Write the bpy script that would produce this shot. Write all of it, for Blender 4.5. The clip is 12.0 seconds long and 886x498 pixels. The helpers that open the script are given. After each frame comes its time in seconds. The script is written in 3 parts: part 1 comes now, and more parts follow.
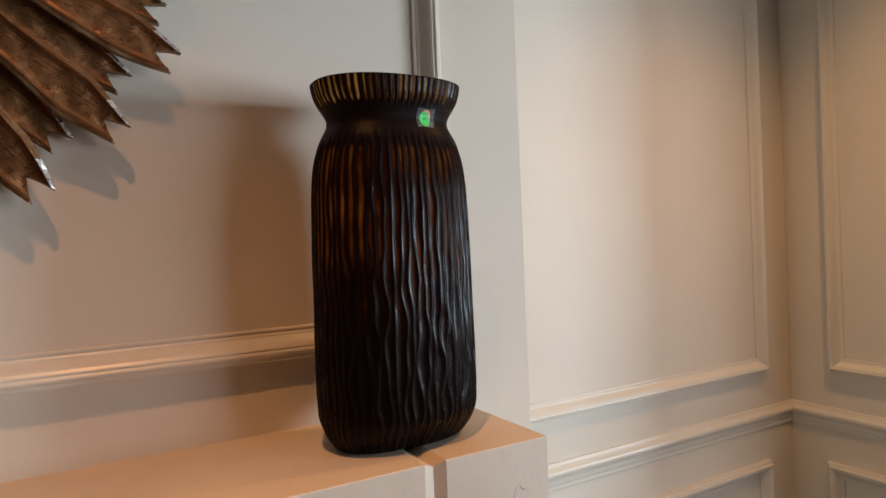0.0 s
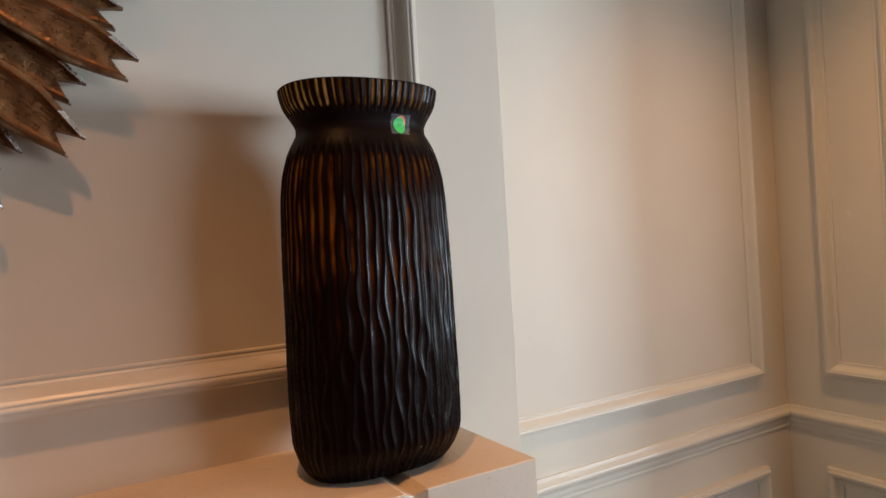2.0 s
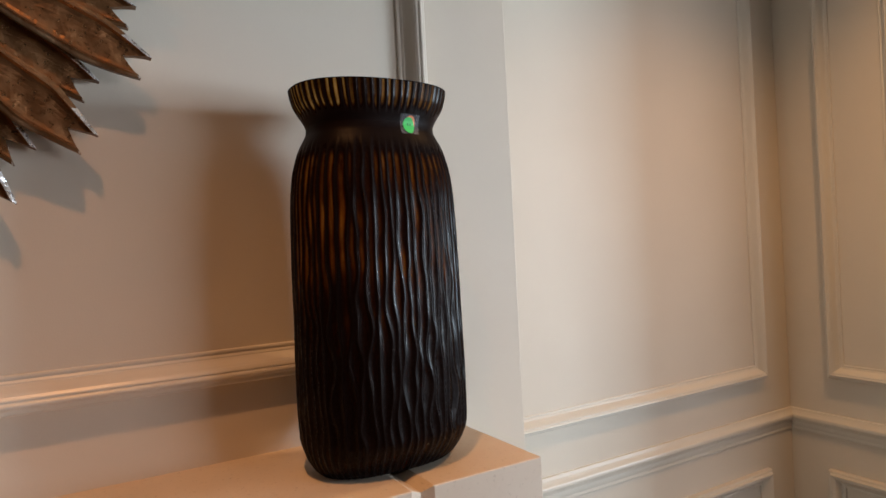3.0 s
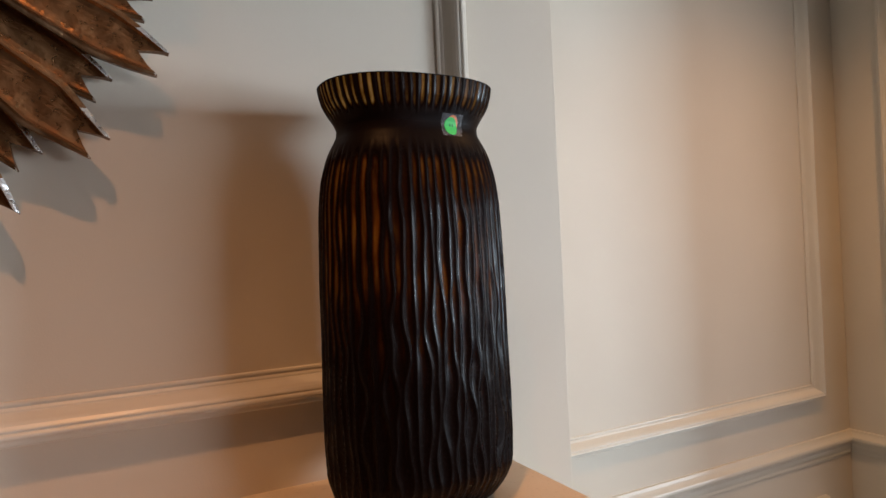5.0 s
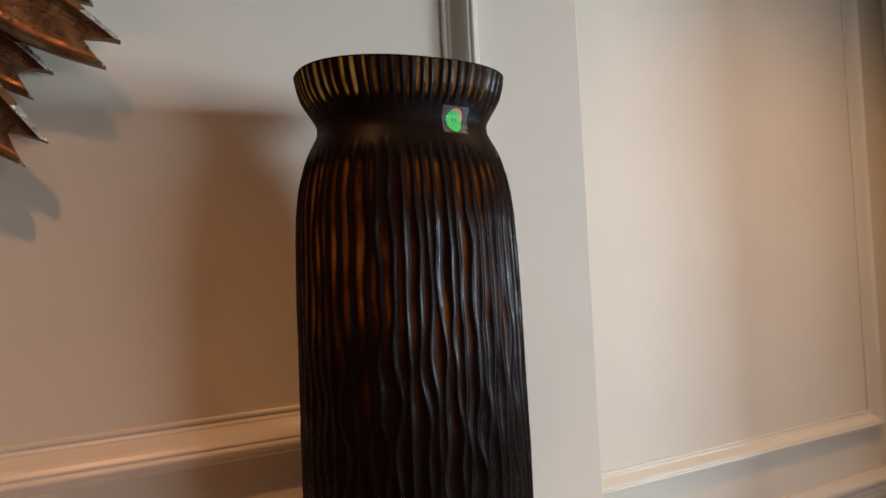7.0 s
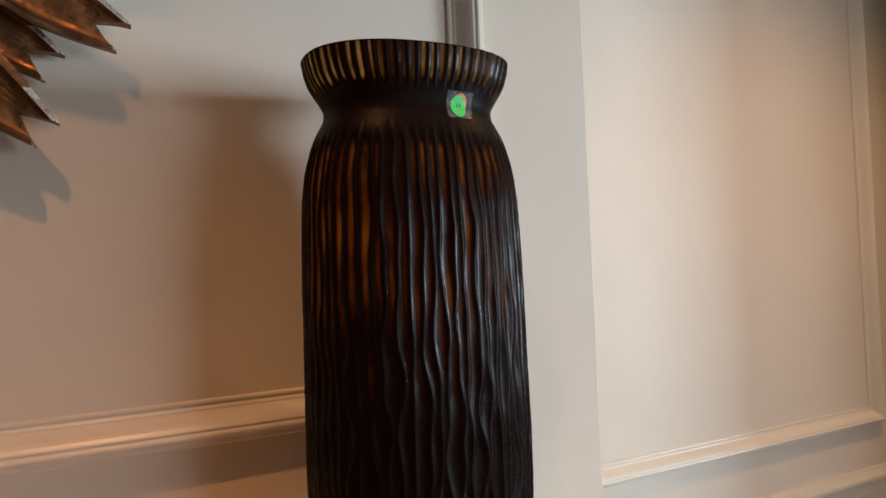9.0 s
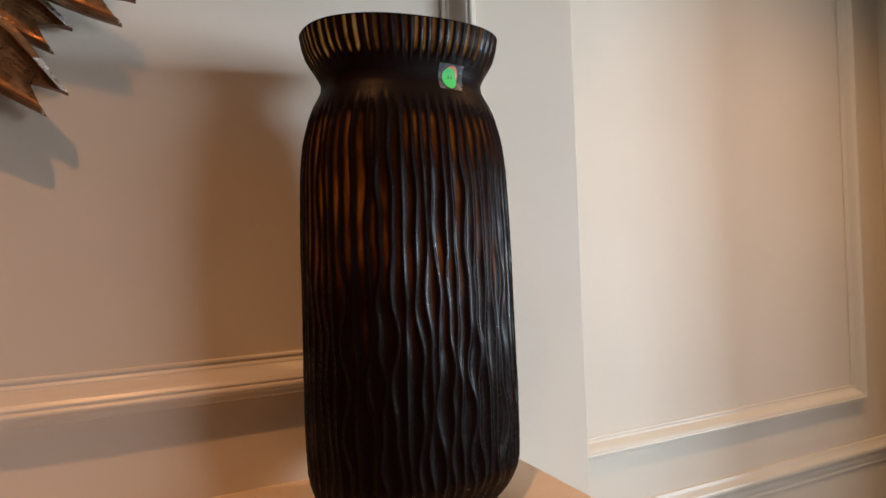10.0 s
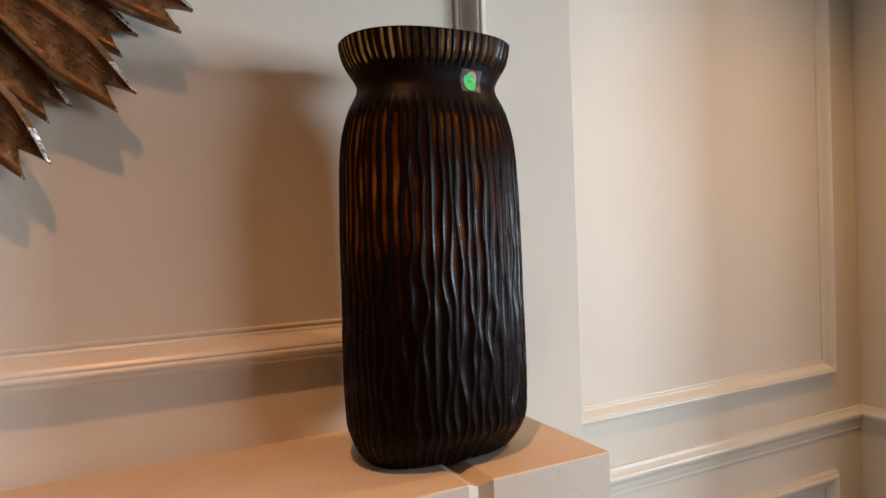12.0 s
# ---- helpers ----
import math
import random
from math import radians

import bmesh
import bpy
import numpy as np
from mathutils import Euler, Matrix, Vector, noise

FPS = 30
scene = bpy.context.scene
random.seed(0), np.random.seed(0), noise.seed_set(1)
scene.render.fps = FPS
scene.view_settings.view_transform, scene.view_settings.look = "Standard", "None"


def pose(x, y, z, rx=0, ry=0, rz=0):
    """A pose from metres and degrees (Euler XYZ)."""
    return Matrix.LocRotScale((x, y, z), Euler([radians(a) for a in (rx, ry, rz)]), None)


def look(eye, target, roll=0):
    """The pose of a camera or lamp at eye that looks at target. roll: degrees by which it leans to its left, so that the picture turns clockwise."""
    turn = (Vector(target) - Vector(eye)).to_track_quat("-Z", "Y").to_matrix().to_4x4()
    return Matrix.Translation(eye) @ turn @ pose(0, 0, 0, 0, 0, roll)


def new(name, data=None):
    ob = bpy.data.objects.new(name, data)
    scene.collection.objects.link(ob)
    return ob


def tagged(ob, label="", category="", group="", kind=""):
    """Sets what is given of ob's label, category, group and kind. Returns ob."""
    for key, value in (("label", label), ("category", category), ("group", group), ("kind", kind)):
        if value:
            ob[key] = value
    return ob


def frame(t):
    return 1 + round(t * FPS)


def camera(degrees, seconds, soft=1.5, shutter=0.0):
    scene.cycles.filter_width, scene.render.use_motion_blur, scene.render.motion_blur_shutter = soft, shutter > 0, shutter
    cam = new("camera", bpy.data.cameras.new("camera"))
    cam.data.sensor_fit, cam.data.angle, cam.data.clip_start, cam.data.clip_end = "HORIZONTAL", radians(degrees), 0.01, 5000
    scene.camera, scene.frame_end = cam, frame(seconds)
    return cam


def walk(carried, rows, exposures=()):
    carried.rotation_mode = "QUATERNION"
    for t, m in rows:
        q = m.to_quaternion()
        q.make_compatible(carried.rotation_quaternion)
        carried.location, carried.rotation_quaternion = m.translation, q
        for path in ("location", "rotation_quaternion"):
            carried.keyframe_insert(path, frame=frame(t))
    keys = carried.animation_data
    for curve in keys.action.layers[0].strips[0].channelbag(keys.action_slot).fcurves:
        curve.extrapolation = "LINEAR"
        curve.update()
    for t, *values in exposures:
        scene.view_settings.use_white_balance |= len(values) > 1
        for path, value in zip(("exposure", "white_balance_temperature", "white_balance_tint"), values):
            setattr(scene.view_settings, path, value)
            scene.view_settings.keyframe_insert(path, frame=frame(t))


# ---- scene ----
cam = camera(70.38, 12.0)
PATH = [
    (0, pose(-0.5140, -0.6489, 1.5096, 89.282, 2.315, -29.601)),
    (0.5, pose(-0.4967, -0.6410, 1.5131, 89.103, 2.570, -29.990)),
    (1, pose(-0.4856, -0.6307, 1.5178, 89.195, 3.031, -30.448)),
    (1.5, pose(-0.4778, -0.6203, 1.5219, 89.462, 3.323, -30.256)),
    (2, pose(-0.4762, -0.6183, 1.5179, 89.735, 3.378, -30.263)),
    (2.5, pose(-0.4803, -0.6207, 1.5167, 89.809, 3.133, -30.307)),
    (4.5, pose(-0.4928, -0.5776, 1.5226, 89.437, 2.293, -28.532)),
    (5, pose(-0.4590, -0.5389, 1.5302, 90.275, 2.558, -27.477)),
    (5.5, pose(-0.4325, -0.4991, 1.5335, 91.243, 2.523, -26.306)),
    (6, pose(-0.4009, -0.4682, 1.5341, 92.020, 2.872, -25.491)),
    (6.5, pose(-0.3857, -0.4426, 1.5390, 91.415, 2.898, -25.354)),
    (8.5, pose(-0.3838, -0.4387, 1.5407, 91.258, 2.686, -24.636)),
    (9, pose(-0.3889, -0.4475, 1.5272, 91.102, 2.380, -24.913)),
    (9.5, pose(-0.3918, -0.4673, 1.5109, 91.178, 2.207, -24.799)),
    (10, pose(-0.3989, -0.4763, 1.5033, 90.164, 2.204, -25.313)),
    (10.5, pose(-0.4084, -0.4908, 1.4934, 89.266, 2.135, -26.050)),
    (11, pose(-0.4136, -0.5039, 1.4947, 88.803, 2.294, -26.180)),
    (11.5, pose(-0.4340, -0.5267, 1.4992, 88.632, 2.129, -26.711)),
    (12, pose(-0.4736, -0.5473, 1.4990, 88.780, 2.054, -26.511)),
]
walk(cam, PATH, [(0, 0.0), (2.5, -0.03), (5.5, -0.05), (6.5, -0.05), (8.5, 0.02), (10.5, 0.11), (12, 0.13)])

# ---- plan, in metres ----
SHELF = 1.25            # top of the stone shelf
CEIL = 2.72
BREAST_Y = 0.2404       # face of the chimney breast
BREAST_R, BREAST_L = 0.1544, -1.772
ALCOVE_Y = 0.6075       # wall of the alcove
SIDE_X = 1.5125         # side wall of the alcove
LEFT_X, BACK_Y = -4.6, -3.6
EAST_X, STUB_Y = 5.4, 0.030     # the room goes on past the side wall's unseen end, set to shade the alcove
AXIS = (-0.1610, 0.1080)   # the vase's axis

# ---- world and lights ----
world = bpy.data.worlds.new("sky")
scene.world = world
world.use_nodes = True
sky = world.node_tree.nodes.new("ShaderNodeTexSky")
sky.sky_type, sky.sun_disc = "NISHITA", False
sky.sun_elevation, sky.sun_rotation = radians(32), radians(200)
world.node_tree.links.new(sky.outputs[0], world.node_tree.nodes["Background"].inputs[0])
world.node_tree.nodes["Background"].inputs[1].default_value = 0.06

WIN_X0, WIN_X1, WIN_Z0, WIN_Z1 = 1.45, 4.55, 0.80, 2.12   # window in the south wall
EWIN_Y0, EWIN_Y1 = -3.50, -2.30                            # window in the east wall, of the same height


def lamp(name, kind, m, energy, colour, **more):
    data = bpy.data.lights.new(name, kind)
    data.energy, data.color = energy, colour
    if kind == "AREA":
        data.spread = radians(more["spread"])
        data.shape, data.size, data.size_y = "RECTANGLE", more["size"][0], more["size"][1]
    if kind == "SPOT":
        data.spot_size, data.spot_blend, data.shadow_soft_size = radians(more["cone"]), more["blend"], more["soft"]
    ob = new(name, data)
    ob.matrix_world = m
    return ob


WIN_MID = (WIN_Z0 + WIN_Z1) / 2
lamp("window_daylight", "AREA", look(((WIN_X0 + WIN_X1) / 2, BACK_Y - 0.03, WIN_MID), (0.80, 0.4, WIN_MID)),
     14.5, (0.92, 0.93, 1.0), size=(2.8, 1.25), spread=85)
lamp("window_daylight", "AREA", look((EAST_X + 0.03, (EWIN_Y0 + EWIN_Y1) / 2, WIN_MID), (0.2, 0.3, WIN_MID)),
     99, (0.70, 0.86, 1.0), size=(1.1, 1.25), spread=110)
# x, y, watts, cone, colour; the third is an unseen lamp added as warm fill
DOWNLIGHTS_AND_FILL = [(-0.52, -0.40, 53.0, 82, (1.0, 0.45, 0.17)), (0.98, -0.17, 50.0, 122, (1.0, 0.53, 0.21)), (-2.06, -0.40, 5.0, 130, (1.0, 0.46, 0.18))]
for x, y, watts, cone, warm in DOWNLIGHTS_AND_FILL:
    lamp("downlight_or_fill_beam", "SPOT", look((x, y, CEIL - 0.035), (x, y + 0.001, 0.0)), watts, warm, cone=cone, blend=1.0, soft=0.020)


# ---- materials ----
def material(name):
    m = bpy.data.materials.new(name)
    m.use_nodes = True
    return m, m.node_tree.nodes, m.node_tree.links, m.node_tree.nodes["Principled BSDF"]


def noise_node(nodes, links, scale, detail=4.0, rough=0.55, stretch=None):
    co = nodes.new("ShaderNodeTexCoord")
    n = nodes.new("ShaderNodeTexNoise")
    n.inputs["Scale"].default_value, n.inputs["Detail"].default_value, n.inputs["Roughness"].default_value = scale, detail, rough
    if stretch:
        mp = nodes.new("ShaderNodeMapping")
        mp.inputs["Scale"].default_value = stretch
        links.new(co.outputs["Object"], mp.inputs[0])
        links.new(mp.outputs[0], n.inputs["Vector"])
    else:
        links.new(co.outputs["Object"], n.inputs["Vector"])
    return n


def ramp(nodes, links, source, stops):
    r = nodes.new("ShaderNodeValToRGB")
    while len(r.color_ramp.elements) < len(stops):
        r.color_ramp.elements.new(0.5)
    for e, (at, c) in zip(r.color_ramp.elements, stops):
        e.position = at
        e.color = (*c, 1) if len(c) == 3 else c
    links.new(source, r.inputs[0])
    return r


def bump(nodes, links, bsdf, source, strength, distance):
    b = nodes.new("ShaderNodeBump")
    b.inputs["Strength"].default_value, b.inputs["Distance"].default_value = strength, distance
    links.new(source, b.inputs["Height"])
    links.new(b.outputs[0], bsdf.inputs["Normal"])
    return b


def paint(name, colour, rough, grain=0.25):
    m, nodes, links, bsdf = material(name)
    n = noise_node(nodes, links, 2.2, 3)
    lo, hi = [c * 0.965 for c in colour], [min(1, c * 1.03) for c in colour]
    links.new(ramp(nodes, links, n.outputs["Fac"], [(0.3, lo), (0.7, hi)]).outputs[0], bsdf.inputs["Base Color"])
    bsdf.inputs["Roughness"].default_value = rough
    fine = noise_node(nodes, links, 420, 3, 0.6)
    bump(nodes, links, bsdf, fine.outputs["Fac"], grain, 0.0006)
    return m


WALL = paint("wall_paint", (0.678, 0.607, 0.508), 0.62)
TRIM = paint("trim_paint", (0.682, 0.627, 0.538), 0.33, 0.06)
# unseen ceiling, its tone lowered so that less daylight bounces back
CEILING = paint("ceiling_paint", (0.50, 0.46, 0.41), 0.8)
# for walls out of view: made-up dark brown that keeps bounced light low
BOUNCE_CUT_WALL = paint("bounce_cut_wall_paint", (0.09, 0.06, 0.045), 0.7)


def stone_material():
    m, nodes, links, bsdf = material("limestone")
    big, fine = noise_node(nodes, links, 7, 5), noise_node(nodes, links, 160, 4, 0.7)
    base = ramp(nodes, links, big.outputs["Fac"], [(0.28, (0.63, 0.53, 0.42)), (0.72, (0.71, 0.615, 0.505))])
    speck = ramp(nodes, links, fine.outputs["Fac"], [(0.30, (0.62, 0.58, 0.54)), (0.42, (1, 1, 1)), (0.66, (1, 1, 1)), (0.78, (1.08, 1.06, 1.04))])
    mix = nodes.new("ShaderNodeMix")
    mix.data_type, mix.blend_type = "RGBA", "MULTIPLY"
    mix.inputs["Factor"].default_value = 0.55
    links.new(base.outputs[0], mix.inputs[6])
    links.new(speck.outputs[0], mix.inputs[7])
    links.new(mix.outputs[2], bsdf.inputs["Base Color"])
    bsdf.inputs["Roughness"].default_value = 0.6
    bump(nodes, links, bsdf, fine.outputs["Fac"], 0.25, 0.0006)
    return m


STONE = stone_material()


def plain(name, colour, rough=0.5, metal=0.0, grain=90):
    m, nodes, links, bsdf = material(name)
    n = noise_node(nodes, links, grain, 4)
    links.new(ramp(nodes, links, n.outputs["Fac"], [(0.3, [c * 0.88 for c in colour]), (0.7, [min(1, c * 1.08) for c in colour])]).outputs[0], bsdf.inputs["Base Color"])
    bsdf.inputs["Roughness"].default_value, bsdf.inputs["Metallic"].default_value = rough, metal
    return m


VEIN = plain("stone_vein", (0.30, 0.23, 0.20), 0.7)
GREEN = plain("green_paper", (0.045, 0.62, 0.12), 0.55)
ORANGE = plain("orange_paper", (0.75, 0.22, 0.08), 0.55)
INK = plain("pen_ink", (0.02, 0.06, 0.03), 0.5)


def tape_material():
    m, nodes, links, bsdf = material("clear_tape")
    bsdf.inputs["Base Color"].default_value = (0.55, 0.55, 0.58, 1)
    n = noise_node(nodes, links, 140, 3)
    links.new(ramp(nodes, links, n.outputs["Fac"], [(0.35, (0.12, 0.12, 0.12)), (0.65, (0.4, 0.4, 0.4))]).outputs[0], bsdf.inputs["Roughness"])
    links.new(ramp(nodes, links, n.outputs["Fac"], [(0.3, (0.06, 0.06, 0.06)), (0.7, (0.26, 0.26, 0.26))]).outputs[0], bsdf.inputs["Alpha"])
    bump(nodes, links, bsdf, n.outputs["Fac"], 0.5, 0.001)
    return m


TAPE = tape_material()


def leaf_metal(name, dark, mid, light, rough, dent=0.5, metal=0.82):
    m, nodes, links, bsdf = material(name)
    big, fine = noise_node(nodes, links, 16, 5, 0.65), noise_node(nodes, links, 170, 3, 0.6)
    base = ramp(nodes, links, big.outputs["Fac"], [(0.28, dark), (0.5, mid), (0.74, light)])
    links.new(base.outputs[0], bsdf.inputs["Base Color"])
    bsdf.inputs["Metallic"].default_value = metal
    links.new(ramp(nodes, links, fine.outputs["Fac"], [(0.3, (rough - 0.1,) * 3), (0.7, (rough + 0.12,) * 3)]).outputs[0], bsdf.inputs["Roughness"])
    dents = nodes.new("ShaderNodeTexVoronoi")
    dents.feature = "SMOOTH_F1"
    dents.inputs["Scale"].default_value = 210
    co = nodes.new("ShaderNodeTexCoord")
    links.new(co.outputs["Object"], dents.inputs["Vector"])
    patch = noise_node(nodes, links, 30, 3)
    worn = nodes.new("ShaderNodeMath")
    worn.operation = "MULTIPLY"
    links.new(dents.outputs["Distance"], worn.inputs[0])
    links.new(ramp(nodes, links, patch.outputs["Fac"], [(0.42, (0.05, 0.05, 0.05)), (0.62, (1.1, 1.1, 1.1))]).outputs[0], worn.inputs[1])
    add = nodes.new("ShaderNodeMath")
    add.inputs[1].default_value = 0.0
    links.new(worn.outputs[0], add.inputs[0])
    softer = nodes.new("ShaderNodeMath")
    softer.operation = "MULTIPLY"
    softer.inputs[1].default_value = 0.15
    links.new(fine.outputs["Fac"], softer.inputs[0])
    links.new(softer.outputs[0], add.inputs[1])
    bump(nodes, links, bsdf, add.outputs[0], dent, 0.0016)
    return m


COPPER = leaf_metal("aged_copper_leaf", (0.21, 0.092, 0.036), (0.27, 0.124, 0.050), (0.36, 0.178, 0.078), 0.34, 0.3, 0.85)
RIDGE = leaf_metal("worn_bronze_edge", (0.15, 0.074, 0.032), (0.22, 0.118, 0.055), (0.34, 0.215, 0.12), 0.44)
SILVER = leaf_metal("silver_tip", (0.42, 0.41, 0.40), (0.72, 0.71, 0.70), (0.88, 0.88, 0.87), 0.28)
BACKING = plain("dark_backing", (0.06, 0.045, 0.03), 0.7)


def vase_material():
    """Dark brown skin on amber glass: where the wheel cut through the skin the wall lets the light inside the vase
    shine through. Its loss of light further down is painted in by height.
    """
    m, nodes, links, bsdf = material("cut_amber_glass")
    cut = nodes.new("ShaderNodeAttribute")
    cut.attribute_name = "cut"
    streak = noise_node(nodes, links, 1.0, 4, 0.6, (120, 120, 14))
    blot = noise_node(nodes, links, 1.0, 3, 0.5, (20, 20, 9))
    open_glass = ramp(nodes, links, cut.outputs["Fac"], [(0.52, (0, 0, 0)), (0.93, (1, 1, 1))]).outputs[0]
    for source, stops in ((blot, [(0.36, (0.45, 0.45, 0.45)), (0.58, (1, 1, 1))]), (streak, [(0.3, (0.5, 0.5, 0.5)), (0.6, (1, 1, 1))])):
        times = nodes.new("ShaderNodeMath")
        times.operation = "MULTIPLY"
        links.new(open_glass, times.inputs[0])
        links.new(ramp(nodes, links, source.outputs["Fac"], stops).outputs[0], times.inputs[1])
        open_glass = times.outputs[0]
    where = nodes.new("ShaderNodeTexCoord")
    split = nodes.new("ShaderNodeSeparateXYZ")
    links.new(where.outputs["Object"], split.inputs[0])
    up = nodes.new("ShaderNodeMapRange")       # lower body painted darker, as inner light fails there; amber returns at the foot
    up.inputs["From Min"].default_value, up.inputs["From Max"].default_value = 0.07, 0.25
    up.inputs["To Min"].default_value, up.inputs["To Max"].default_value = 0.06, 1.0
    links.new(split.outputs["Z"], up.inputs["Value"])
    foot = nodes.new("ShaderNodeMapRange")
    foot.inputs["From Min"].default_value, foot.inputs["From Max"].default_value = 0.065, 0.015
    foot.inputs["To Min"].default_value, foot.inputs["To Max"].default_value = 0.0, 0.85
    links.new(split.outputs["Z"], foot.inputs["Value"])
    glow_by_height = nodes.new("ShaderNodeMath")
    links.new(up.outputs[0], glow_by_height.inputs[0])
    links.new(foot.outputs[0], glow_by_height.inputs[1])
    times = nodes.new("ShaderNodeMath")
    times.operation = "MULTIPLY"
    links.new(open_glass, times.inputs[0])
    links.new(glow_by_height.outputs[0], times.inputs[1])
    open_glass = times.outputs[0]
    bsdf.inputs["Base Color"].default_value = (0.008, 0.0040, 0.0032, 1)
    bsdf.inputs["Specular IOR Level"].default_value = 0.085
    fine = noise_node(nodes, links, 260, 3, 0.6)
    satin = nodes.new("ShaderNodeMapRange")        # the uncut skin is satin, the cut facets are polished
    satin.inputs["From Min"].default_value, satin.inputs["From Max"].default_value = 0.0, 0.35
    satin.inputs["To Min"].default_value, satin.inputs["To Max"].default_value = 0.20, 0.0
    links.new(cut.outputs["Fac"], satin.inputs["Value"])
    rough = nodes.new("ShaderNodeMath")
    links.new(ramp(nodes, links, fine.outputs["Fac"], [(0.3, (0.22, 0.22, 0.22)), (0.7, (0.30, 0.30, 0.30))]).outputs[0], rough.inputs[0])
    links.new(satin.outputs[0], rough.inputs[1])
    links.new(rough.outputs[0], bsdf.inputs["Roughness"])
    glow = nodes.new("ShaderNodeBsdfTranslucent")
    tint = ramp(nodes, links, open_glass, [(0.0, (0.06, 0.010, 0.003)), (0.4, (0.30, 0.12, 0.025)), (0.7, (0.74, 0.42, 0.12)), (1.0, (0.98, 0.70, 0.30))])
    links.new(tint.outputs[0], glow.inputs[0])
    see = nodes.new("ShaderNodeBsdfRefraction")
    see.inputs["Roughness"].default_value, see.inputs["IOR"].default_value = 0.08, 1.33
    links.new(tint.outputs[0], see.inputs["Color"])
    amber = nodes.new("ShaderNodeMixShader")
    amber.inputs[0].default_value = 0.62
    links.new(glow.outputs[0], amber.inputs[1])
    links.new(see.outputs[0], amber.inputs[2])
    amount = ramp(nodes, links, open_glass, [(0.0, (0.10, 0.10, 0.10)), (0.45, (0.42, 0.42, 0.42)), (1.0, (0.90, 0.90, 0.90))])
    mix = nodes.new("ShaderNodeMixShader")
    links.new(amount.outputs[0], mix.inputs[0])
    links.new(bsdf.outputs[0], mix.inputs[1])
    links.new(amber.outputs[0], mix.inputs[2])
    links.new(mix.outputs[0], nodes["Material Output"].inputs["Surface"])
    return m


def vase_inner_material():
    m, nodes, links, bsdf = material("amber_glass_inside")
    clear = nodes.new("ShaderNodeBsdfTransparent")
    clear.inputs[0].default_value = (0.97, 0.86, 0.64, 1)
    bsdf.inputs["Base Color"].default_value = (0.88, 0.70, 0.40, 1)
    bsdf.inputs["Roughness"].default_value = 0.25
    mix = nodes.new("ShaderNodeMixShader")
    mix.inputs[0].default_value = 0.5
    links.new(bsdf.outputs[0], mix.inputs[1])
    links.new(clear.outputs[0], mix.inputs[2])
    links.new(mix.outputs[0], nodes["Material Output"].inputs["Surface"])
    return m


GLASS, GLASS_IN = vase_material(), vase_inner_material()


def pane_material():
    m, nodes, links, bsdf = material("window_glass")
    bsdf.inputs["Transmission Weight"].default_value = 1.0
    bsdf.inputs["Roughness"].default_value = 0.0
    bsdf.inputs["IOR"].default_value = 1.45
    return m


PANE = pane_material()
# unseen floor, chosen this dark to hold down the room's bounced light
OAK = plain("oak_floor", (0.12, 0.07, 0.04), 0.42, grain=14)


# ---- building helpers ----
def part(name, bm, mat, parent=None, label="", smooth=False):
    me = bpy.data.meshes.new(name)
    bm.to_mesh(me)
    bm.free()
    for mt in (mat if isinstance(mat, (list, tuple)) else [mat]):
        me.materials.append(mt)
    if smooth:
        for poly in me.polygons:
            poly.use_smooth = True
    ob = new(name, me)
    if parent:
        ob.parent = parent
    if label:
        tagged(ob, label)
    return ob


def add_box(bm, lo, hi, bevel=0.0):
    made = bmesh.ops.create_cube(bm, size=1.0)["verts"]
    for v in made:
        v.co = Vector([lo[i] + (v.co[i] + 0.5) * (hi[i] - lo[i]) for i in range(3)])
    if bevel:
        edges = list({e for v in made for e in v.link_edges})
        bmesh.ops.bevel(bm, geom=edges, offset=bevel, segments=2, affect="EDGES", profile=0.5)


def boxes(name, list_of, mat, parent=None, bevel=0.0, label=""):
    bm = bmesh.new()
    for lo, hi in list_of:
        add_box(bm, lo, hi, bevel)
    return part(name, bm, mat, parent, label)


def structure(ob, label, category):
    return tagged(ob, label, category, kind="structure")


# moulding sections: distance from the inner edge towards the outer one, height off the wall
PANEL_SECTION = [(0.0, 0.0), (0.0, 0.0030), (0.0012, 0.0044), (0.0032, 0.0048), (0.0050, 0.0041), (0.0056, 0.0038), (0.0064, 0.0038),
                 (0.0070, 0.0044), (0.0088, 0.0056), (0.0106, 0.0060), (0.0128, 0.0084), (0.0156, 0.0124), (0.0186, 0.0166), (0.0218, 0.0202), (0.0250, 0.0226), (0.0266, 0.0232),
                 (0.0274, 0.0226), (0.0286, 0.0227), (0.0294, 0.0238), (0.0308, 0.0248), (0.0326, 0.0252), (0.0346, 0.0244), (0.0358, 0.0226),
                 (0.0364, 0.0190), (0.0372, 0.0172), (0.0390, 0.0164), (0.0420, 0.0160), (0.0438, 0.0146), (0.0450, 0.0110), (0.0455, 0.0)]


